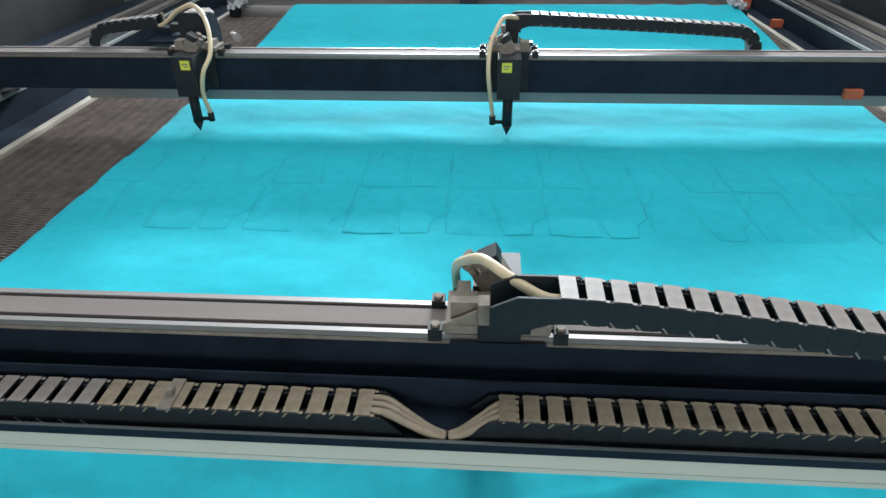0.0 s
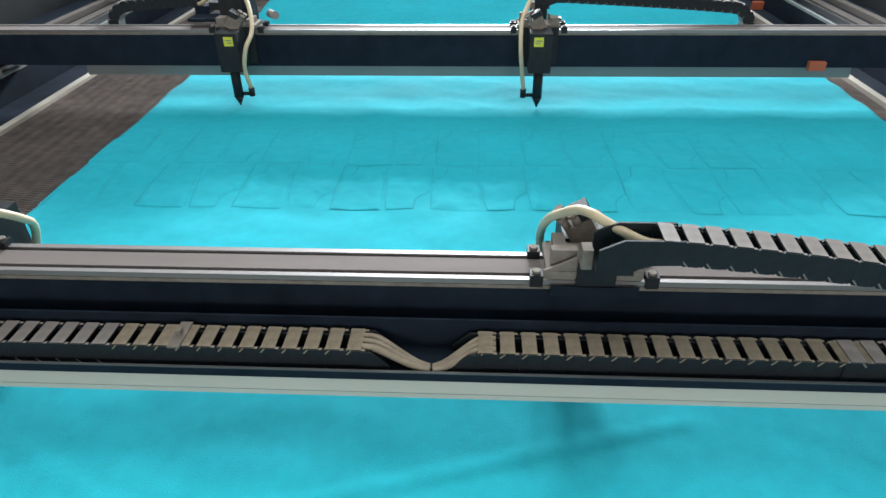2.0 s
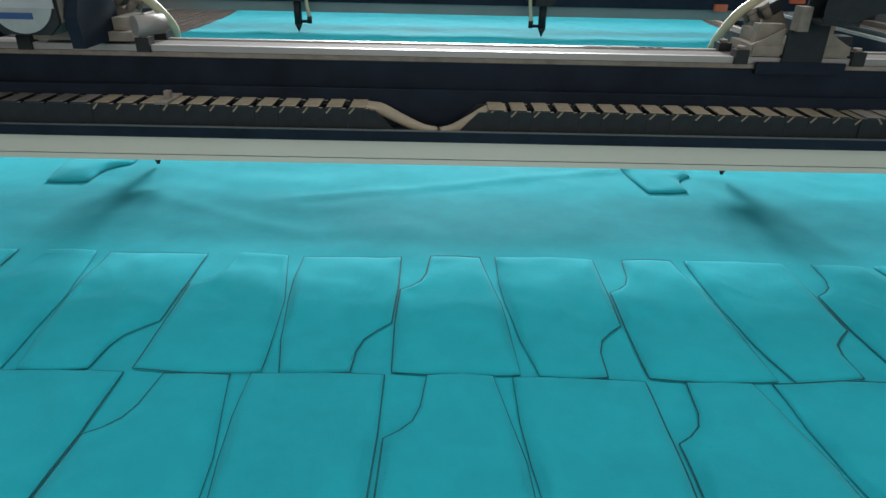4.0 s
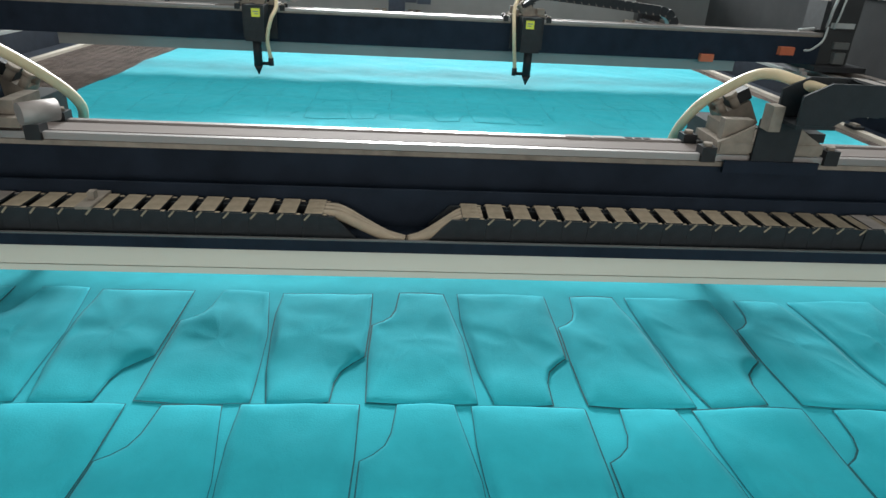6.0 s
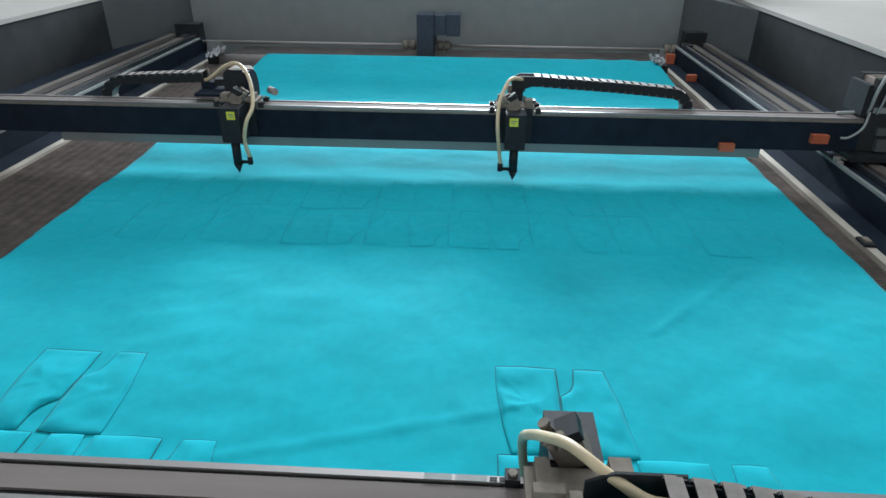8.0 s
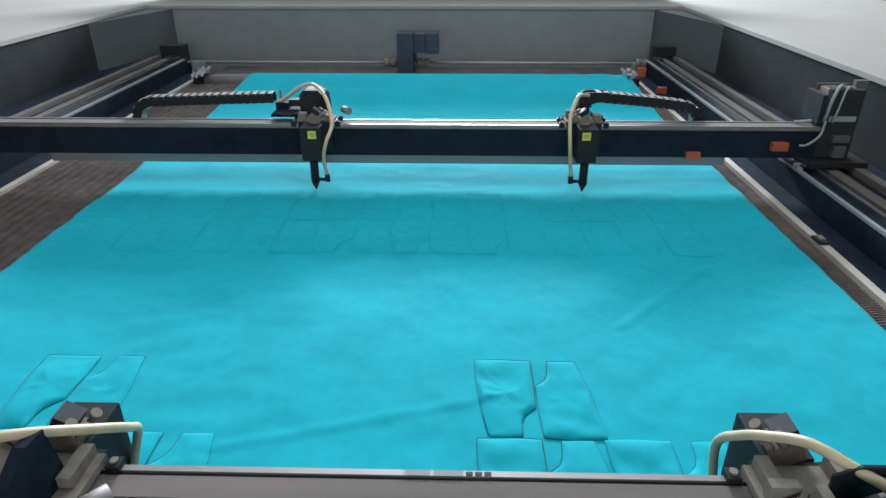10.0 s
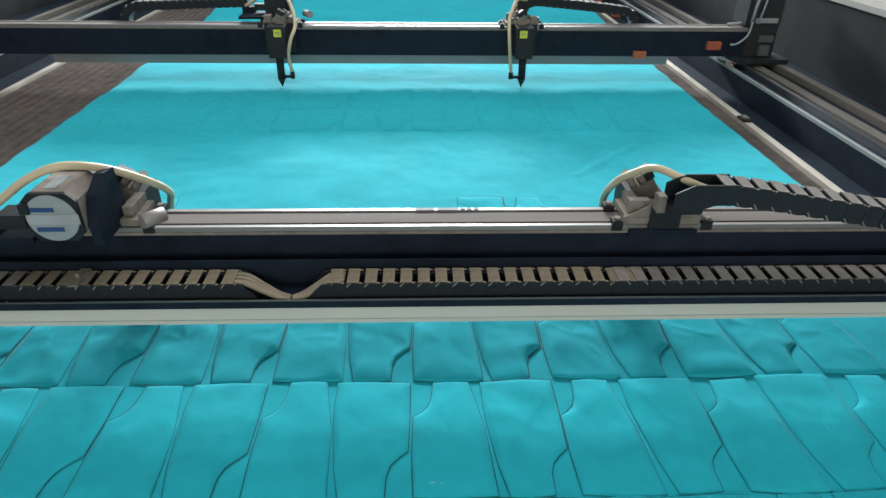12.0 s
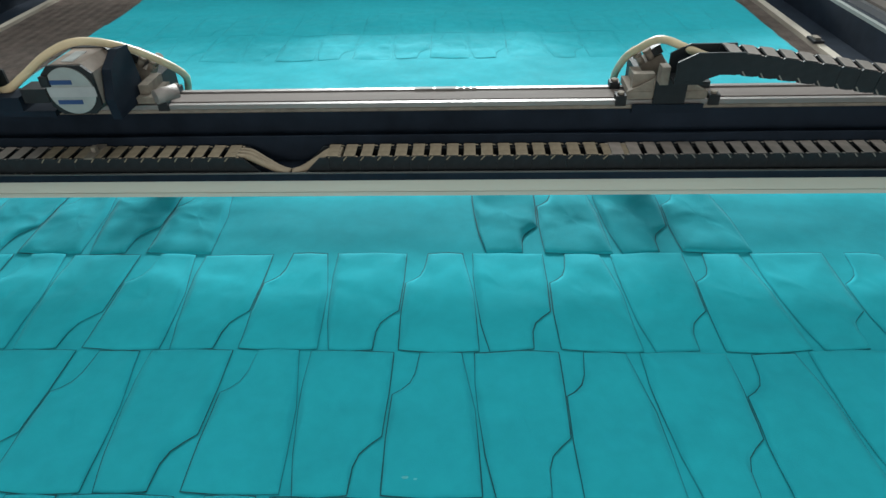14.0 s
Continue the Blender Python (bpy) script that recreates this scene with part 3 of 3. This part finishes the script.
        e = lambda p, q: (min(x + sx * (p + o), x + sx * (q + o)), max(x + sx * (p + o), x + sx * (q + o)))
        put("end_carriage", [(*e(0.13, 0.30), 0.0, 0.19, 0.0785, 0.0945)], BLACK, "black end carriage")
        put("rail_slider", [(*e(0.124, 0.18), 0.02, 0.17, 0.0765, 0.0783)], STEEL, "steel slider on the rail", 0.0005)
        put("guide_screw", [(*e(0.10, 0.116), 0.153, 0.165, 0.0666, 0.083), (*e(0.10, 0.116), 0.172, 0.184, 0.0666, 0.076)], STEEL, "bright fixing screws", 0.003)
        put("gear_housing", [(*e(0.16, 0.262), 0.02, 0.14, 0.096, 0.199)], DARKGREY, "black gear housing", 0.006)
        put("bearing_plate", [(*e(0.205, 0.24), 0.141, 0.160, 0.10, 0.135), (*e(0.198, 0.248), 0.141, 0.154, 0.145, 0.165)], MIDGREY, "grey machined bearing plate")
        put("motor_cap", [(*e(0.168, 0.262), 0.118, 0.142, 0.2, 0.298)], DARKGREY, "black motor end cap", 0.012)
        put("drive_motor", [(*e(0.171, 0.259), 0.06, 0.1175, 0.204, 0.294)], BROWNCAST, "brown-grey stepper motor body", 0.010)
        put("motor_cap", [(*e(0.168, 0.262), 0.035, 0.0595, 0.2, 0.298)], DARKGREY, "black motor end cap", 0.012)
        # Ribs of the motor top; their pale colour stands in for highlights.
        put("motor_fin", [(*e(0.18, 0.25), y, y + 0.004, 0.2945, 0.2965) for y in (0.066, 0.076, 0.086, 0.096, 0.106)], ALU, "cooling fins with their highlights painted pale", 0)
        put("motor_label", [(*e(0.176, 0.254), 0.1425, 0.1433, 0.206, 0.222)], LABEL, "white motor label", 0)
        put("motor_plate", [(*e(0.14, 0.155), 0.05, 0.15, 0.2, 0.285)], BLACK, "dark motor plate")
        put("motor_plate", [(*e(0.272, 0.31), 0.05, 0.066, 0.18, 0.31)], MIDGREY, "grey upright plate beside the motor")
        c = x + sx * o
        for pts, r in (([(0.10, 0.10, 0.193), (0.15, 0.12, 0.203), (0.162, 0.145, 0.215), (0.164, 0.152, 0.26), (0.178, 0.145, 0.301), (0.20, 0.12, 0.306), (0.215, 0.10, 0.298)], 0.0048),
                       ([(0.183, 0.150, 0.205), (0.186, 0.158, 0.24), (0.197, 0.150, 0.285), (0.215, 0.13, 0.303), (0.24, 0.11, 0.3)], 0.0032),
                       ([(0.164, 0.150, 0.21), (0.15, 0.165, 0.17), (0.12, 0.165, 0.142), (0.10, 0.16, 0.138)], 0.0035)):
            bm = bmesh.new()
            tube(bm, [(c + sx * p, q, z) for p, q, z in pts], r, 8, 6)
            flip(bm, 1, sy)
            part("motor_cable", bm, LABEL, g, "pale cable loop")
    put("limit_switch", [(XR + 0.020, XR + 0.066, 0.149, 0.168, 0.122, 0.146)], ORANGE, "orange limit switch")
    put("limit_switch", [(XR - 0.23, XR - 0.188, 0.152, 0.168, 0.092, 0.114)], ORANGE, "orange limit switch")
    bm = bmesh.new()
    tube(bm, [(XL - 0.16, 0.158, 0.095), (XL - 0.23, 0.158, 0.094), (XL - 0.28, 0.158, 0.098), (XL - 0.33, 0.158, 0.118), (XL - 0.40, 0.158, 0.135)], 0.006, 8, 5)
    tube(bm, [(XL - 0.28, 0.160, 0.098), (XL - 0.33, 0.162, 0.085)], 0.004, 8, 3)
    flip(bm, 1, sy)
    part("belt_arm", bm, GREYSTRIP, g, "pale forked belt arm")
    return g


def laser_module(sx, sy, motor):
    """A carriage with optics, nozzle and hose; sx is the side towards which its chain runs."""
    bm = bmesh.new()
    box(bm, -0.055, 0.055, 0.087, 0.15, 0.1945, 0.204)
    flip(bm, sx, sy)
    h = tagged(new("laser_module"), "black laser cutting head with cream hose" + (" and square stepper motor" if motor else " and bent chain bracket"), "laser module", group="laser modules on the gantries")
    part("carriage", bm, ALU, h, "dusty aluminium carriage plate", 0.002)

    def put(name, dims, mat, label="", bevel=0.0015, m=None):
        bm = bmesh.new()
        for d in dims:
            box(bm, *d, m=m)
        flip(bm, sx, sy)
        return part(name, bm, mat, h, label, bevel)

    def put_rod(name, rods, mat, label="", n=20):
        bm = bmesh.new()
        for a, b, r, *r2 in rods:
            rod(bm, a, b, r, n, *(r2 or [None]))
        flip(bm, sx, sy)
        return part(name, bm, mat, h, label)

    # carriage on the rails
    for x in (-0.066, 0.066):
        for y in (0.0845, 0.135):
            put("wheel_block", [(x - 0.0075, x + 0.0075, y, y + 0.016, 0.1835, 0.199)], BLACK, "black guide block", 0.002)
            put_rod("screw", [((x, y + 0.008, 0.199), (x, y + 0.008, 0.2025), 0.005)], ALU, "hexagon screw", 6)
    put("front_plate", [(-0.05, 0.05, 0.152, 0.160, 0.105, 0.2)], BLACK, "black head plate", 0.002)
    put("head_block", [(-0.028, 0.028, 0.161, 0.235, 0.104, 0.203)], BLACK, "black optics block", 0.003)
    put("sticker", [(-0.018, 0.006, 0.2352, 0.2362, 0.172, 0.195)], YELLOW, "yellow warning sticker", 0)
    put("sticker_print", [(-0.014, 0.002, 0.2363, 0.2366, 0.185, 0.188), (-0.014, -0.002, 0.2363, 0.2366, 0.179, 0.1815)], PRINT, "grey bars of print", 0)
    # tilted mirror mount on top
    tilt = pose(-0.004, 0.170, 0.210, 0, -30, 0) @ Matrix.Scale(0.72, 4)
    put("mirror_mount", [(-0.024, 0.024, -0.022, 0.022, -0.014, 0.026)], ALU, "tilted aluminium mirror mount", 0.003, tilt)
    put("mirror_cap", [(-0.006, 0.028, -0.02, 0.02, 0.028, 0.046)], BLACK, "black mirror cell", 0.003, tilt)
    bm = bmesh.new()
    for x, y in ((-0.018, -0.016), (-0.018, 0.016), (0.002, -0.02)):
        a, b = tilt @ Vector((x, y, 0.026)), tilt @ Vector((x - 0.002, y, 0.045))
        rod(bm, a, b, 0.0048, 12)
        rod(bm, b, b + (b - a) * 0.35, 0.0065, 12)
    flip(bm, sx, sy)
    part("adjusting_screw", bm, ALU, h, "knurled adjusting screws")
    put("stay", [(-0.045, -0.03, 0.10, 0.15, 0.2045, 0.218)], ALU, "aluminium stay", 0.002)
    put("stay", [(0.028, 0.05, 0.12, 0.15, 0.2045, 0.222)], ALU, "aluminium stay", 0.002)
    # nozzle
    put_rod("nozzle_tube", [((0, 0.215, 0.112), (0, 0.215, 0.034), 0.0125), ((0, 0.215, 0.034), (0, 0.215, 0.012), 0.0135, 0.0035), ((0, 0.215, 0.012), (0, 0.215, 0.0075), 0.0035, 0.002)], BLACK, "black tapered nozzle")
    put_rod("air_elbow", [((-0.012, 0.215, 0.040), (-0.036, 0.215, 0.040), 0.005), ((-0.037, 0.215, 0.034), (-0.037, 0.215, 0.056), 0.0078)], BLACK, "black air elbow", 12)
    bm = bmesh.new()
    if motor:
        tube(bm, [(-0.037, 0.215, 0.055), (-0.032, 0.224, 0.11), (-0.046, 0.228, 0.165), (-0.058, 0.196, 0.200), (-0.044, 0.145, 0.243), (-0.016, 0.100, 0.278), (0.020, 0.070, 0.293), (0.060, 0.060, 0.280), (0.098, 0.050, 0.254), (0.122, 0.046, 0.238), (0.138, 0.044, 0.233)], 0.0057, 12, 8)
    else:
        tube(bm, [(-0.037, 0.215, 0.055), (-0.044, 0.222, 0.11), (-0.050, 0.220, 0.17), (-0.047, 0.178, 0.220), (-0.034, 0.146, 0.248), (-0.021, 0.120, 0.267), (-0.009, 0.102, 0.272), (0.009, 0.086, 0.268), (0.040, 0.066, 0.260), (0.060, 0.062, 0.259)], 0.0056, 12, 8)
    flip(bm, sx, sy)
    part("air_hose", bm, HOSE, h, "cream air hose")
    if motor:
        def octagon(name, x0, x1, z0, z1, cut, y0, y1, mat, label, bevel=0.002):
            out = [(x0 + cut, z0), (x1 - cut, z0), (x1, z0 + cut), (x1, z1 - cut), (x1 - cut, z1), (x0 + cut, z1), (x0, z1 - cut), (x0, z0 + cut)]
            bm = bmesh.new()
            a = [bm.verts.new((x, y0, z)) for x, z in out]
            b = [bm.verts.new((x, y1, z)) for x, z in out]
            for k in range(8):
                bm.faces.new((a[k], a[(k + 1) % 8], b[(k + 1) % 8], b[k]))
            bm.faces.new(a[::-1])
            bm.faces.new(b)
            flip(bm, sx, sy)
            return part(name, bm, mat, h, label, bevel)

        octagon("motor_cap", -0.0150, 0.0540, 0.209, 0.277, 0.011, 0.020, 0.025, BLACK, "black motor end cap")
        octagon("motor_body", -0.0145, 0.0530, 0.2085, 0.2775, 0.012, 0.0255, 0.0895, BROWNCAST, "brown-grey ribbed motor body")
        octagon("motor_cap", -0.0155, 0.0540, 0.207, 0.279, 0.012, 0.090, 0.098, BLACK, "black motor end cap")
        put("motor_sticker", [(0.0130, 0.0290, 0.034, 0.074, 0.2776, 0.2784)], LABEL, "pale rectangular sticker", 0)
        put_rod("motor_face", [((0.0195, 0.0196, 0.243), (0.0195, 0.0175, 0.243), 0.0325)], LABEL, "round pale motor face label", 40)
        put("face_plate", [(-0.0150, 0.0500, 0.0166, 0.0174, 0.2350, 0.2490)], PAPER, "grey-white rectangle on the motor label", 0)
        put("face_print", [(0.0140, 0.0480, 0.0166, 0.0174, 0.2525, 0.2585)], BLUE, "blue bar on the motor label", 0)
        put("face_print", [(0.0080, 0.0420, 0.0166, 0.0174, 0.2245, 0.2305)], BLUE, "blue bar on the motor label", 0)
        put("cable_clip", [(0.128, 0.136, 0.0145, 0.0185, 0.230, 0.264)], ALU, "pale slanted cable clip", 0.001)
        bm = bmesh.new()
        extrude_x(bm, [(0.034, 0.194), (0.112, 0.1955), (0.118, 0.215), (0.108, 0.276), (0.080, 0.279), (0.046, 0.262), (0.030, 0.225)], -0.0290, -0.0160)
        flip(bm, sx, sy)
        part("motor_flange", bm, NAVY, h, "dark tapered motor flange", 0.002)
        put_rod("idler", [((-0.0710, 0.062, 0.2145), (-0.0930, 0.086, 0.2145), 0.0105)], STEEL, "dull steel idler roller")
        put("connector", [(0.062, 0.098, 0.028, 0.058, 0.222, 0.242)], BLACK, "black cable connector", 0.003)
        put("plug", [(0.044, 0.056, 0.014, 0.026, 0.250, 0.264)], BLACK, "small black plug", 0.003)
        put("chain_bracket", [(0.056, 0.14, 0.022, 0.12, 0.2045, 0.2125), (0.10, 0.14, 0.022, 0.058, 0.2126, 0.2325)], NAVY, "dark chain bracket", 0.002)
    else:
        put("chain_bracket", [(-0.021, 0.024, 0.0835, 0.0865, 0.178, 0.2305)], PLASTIC, "dark upright bracket plate", 0.001)
        put("bracket_web", [(-0.009, 0.030, 0.0425, 0.0865, 0.231, 0.2345)], PLASTIC, "dark bracket web", 0.001)
        put("bracket_cap", [(-0.021, -0.0095, 0.066, 0.0833, 0.222, 0.2470)], ALU, "dusty beige bracket cap", 0.0008)
        out = [(-0.009, 0.228), (0.026, 0.228), (0.034, 0.2395), (0.048, 0.2445), (0.078, 0.2455), (0.078, 0.2745), (0.016, 0.2745), (-0.009, 0.262)]
        for d in (0.0420, 0.0790):
            bm = bmesh.new()
            a = [bm.verts.new((x, d, max(z, 0.2348))) for x, z in out]
            b = [bm.verts.new((x, d + 0.003, max(z, 0.2348))) for x, z in out]
            for k in range(len(out)):
                bm.faces.new((a[k], a[(k + 1) % len(out)], b[(k + 1) % len(out)], b[k]))
            bm.faces.new(a[::-1])
            bm.faces.new(b)
            flip(bm, sx, sy)
            part("chain_arm", bm, PLASTIC, h, "dark bent chain arm")
        put("bracket_foot", [(-0.050, 0.051, 0.0805, 0.0833, 0.174, 0.187)], NAVY, "dark bracket foot", 0.002)
        for x0, x1 in ((-0.058, -0.022), (0.025, 0.054)):
            bm = bmesh.new()
            lo, hi = (x0, x1) if x0 < 0 else (x1, x0)
            ring = [(lo, 0.192), (hi, 0.192), (hi, 0.222), ((lo + hi) / 2, 0.212), (lo, 0.204)]
            a = [bm.verts.new((x, 0.0885, z)) for x, z in ring]
            b = [bm.verts.new((x, 0.0925, z)) for x, z in ring]
            for k in range(5):
                bm.faces.new((a[k], a[(k + 1) % 5], b[(k + 1) % 5], b[k]))
            bm.faces.new(a[::-1])
            bm.faces.new(b)
            flip(bm, sx, sy)
            part("gusset", bm, ALU, h, "dusty beige gusset plate")
        put("terminal", [(0.042, 0.060, 0.097, 0.117, 0.2045, 0.214)], BLACK, "black terminal block", 0.002)
        put("strut", [(-0.05, -0.02, 0.098, 0.110, 0.2045, 0.226)], ALU, "aluminium strut", 0.002)
    return h


def chain_curve(xh, sx, c, zh, start, dh):
    """The moving half of a cable chain: from its bracket on the head out to the loop and back into the tray. Returns a function of arc length."""
    zb, r = 0.1277, 0.049 if sx > 0 else 0.052
    xs = xh + sx * start
    xl = (xh + c) / 2
    zt = zb + 2 * r
    pts = []
    n = 60
    for k in range(n + 1):
        u = k / n
        w = max(0.0, 1 - u * 1.08)
        pts.append((xs + (xl - xs) * u, zh + (zt - zh) * u ** 1.15, 0.033 + (dh - 0.033) * w * w * (3 - 2 * w)))
    for k in range(1, 13):
        a = math.pi / 2 - math.pi * k / 12
        pts.append((xl + sx * r * math.cos(a) * 1.1, zb + r + r * math.sin(a), 0.033))
    pts.append((xl - sx * 0.6, zb, 0.033))
    lengths = [0]
    for p, q in zip(pts, pts[1:]):
        lengths.append(lengths[-1] + math.dist(p, q))

    def at(s):
        for k in range(len(pts) - 1):
            if lengths[k + 1] >= s:
                break
        u = (s - lengths[k]) / max(1e-6, lengths[k + 1] - lengths[k])
        return [p + (q - p) * u for p, q in zip(pts[k], pts[k + 1])]

    def place(s):
        (xa, za, da), (xb, zb2, db) = at(max(0, s - 0.012)), at(s + 0.012)
        x, z, d = at(s)
        run = math.hypot(xb - xa, zb2 - za)
        return x, z, d, math.degrees(math.atan2(-(zb2 - za), xb - xa)), math.degrees(math.atan2(db - da, run))

    return place


# where the bridges stand (front edge of the near one) and the heads (nozzle of the right pair), time by time
NEAR_Y = [(0, 0.223), (0.5, 0.203), (1, 0.332), (1.5, 0.320), (2, 0.257), (2.5, 0.093), (3, 0.053), (3.2, 0.060), (5.5, 0.019), (6, -0.114), (6.5, -0.084), (7, 0.026), (7.5, -0.070), (8, -0.158), (10.5, -0.196), (11, -0.112), (11.5, 0.014), (12, -0.169), (12.5, -0.006), (13, 0.114), (13.5, 0.218), (14, 0.032)]
FAR_Y = [(0, -0.103), (0.5, -0.100), (1, 0.0), (1.5, -0.049), (2, -0.046), (2.5, 0.19), (3, 0.19), (3.2, 0.19), (5.5, 0.14), (6, -0.113), (6.5, -0.120), (7, 0.016), (7.5, -0.055), (8, -0.180), (10.5, -0.194), (11, -0.125), (11.5, -0.006), (12, -0.185), (12.5, 0.0), (13, 0.115), (13.5, 0.22), (14, 0.04)]
HEAD_X = [(0, 0.119), (0.5, 0.200), (1, 0.275), (1.5, 0.190), (2, 0.242), (2.5, 0.224), (3, 0.337), (3.2, 0.345), (5.5, 0.421), (6, 0.395), (6.5, 0.502), (7, 0.414), (7.5, 0.300), (8, 0.360), (10.5, 0.652), (11, 0.588), (11.5, 0.500), (12, 0.560), (12.5, 0.585), (13, 0.602), (13.5, 0.490), (14, 0.578)]
NEAR_X = [(0, 0.085), (0.5, 0.176), (1, 0.272), (1.5, 0.202), (2, 0.220), (2.5, 0.316), (3, 0.398), (3.2, 0.410), (5.5, 0.467), (6, 0.411), (6.5, 0.506), (7, 0.414), (7.5, 0.312), (8, 0.364), (10.5, 0.644), (11, 0.589), (11.5, 0.500), (12, 0.567), (12.5, 0.590), (13, 0.606), (13.5, 0.489), (14, 0.576)]
TIP_GAP, FAR_GAP = 0.804, 1.445 + 0.215


def smooth(rows, t):
    """A value between rows, gliding."""
    for (a, va), (b, vb) in zip(rows, rows[1:]):
        if a <= t <= b:
            u = (t - a) / (b - a)
            return va + (vb - va) * u * u * (3 - 2 * u)
    return rows[-1][1]


TIMES = sorted({t for t, _ in NEAR_Y} | {k * 0.25 for k in range(57)})
near, far = gantry(1), gantry(-1)
HEADS = []
for g, sy, rows, base in ((near, 1, NEAR_Y, 0.0), (far, -1, FAR_Y, FAR_GAP)):
    for sx, shift, c, motor, zh, start in ((1, 0.0, 1.28, False, 0.2600, 0.05), (-1, -TIP_GAP, -1.22, True, 0.2470, 0.128)):
        h = laser_module(sx, sy, motor)
        links = []
        for k in range(37 if sx > 0 else 38):
            o = new("chain_link", LINK)
            o.parent = g
            links.append(o)
        HEADS.append((h, links, sx, sy, shift, c, zh, start, rows, base))


def motions():
    walk(near, [(t, pose(0, y, 0)) for t, y in NEAR_Y])
    walk(far, [(t, pose(0, y + FAR_GAP, 0)) for t, y in FAR_Y])
    for h, links, sx, sy, shift, c, zh, start, rows, base in HEADS:
        walk(h, [(t, pose(x + shift, y + base, 0)) for (t, x), (_, y) in zip(NEAR_X if sy > 0 else HEAD_X, rows)])
        curves = [(t, chain_curve(smooth(NEAR_X if sy > 0 else HEAD_X, t) + shift, sx, c, zh, start, 0.062 if sx > 0 else 0.040)) for t in TIMES]
        for k, o in enumerate(links):
            keys = []
            for t, curve in curves:
                x, z, d, a, lean = curve(0.015 + k * PITCH)
                keys.append((t, pose(x, sy * d, z) @ pose(0, 0, 0, 0, a, 0) @ pose(0, 0, 0, 0, 0, sy * lean)))
            walk(o, keys)
    for t, p in late_pieces:
        walk(p, [(0, pose(0, 0, -0.018)), (t, pose(0, 0, -0.018)), (t + 0.4, pose(0, 0, 0)), (14, pose(0, 0, 0))])


motions()
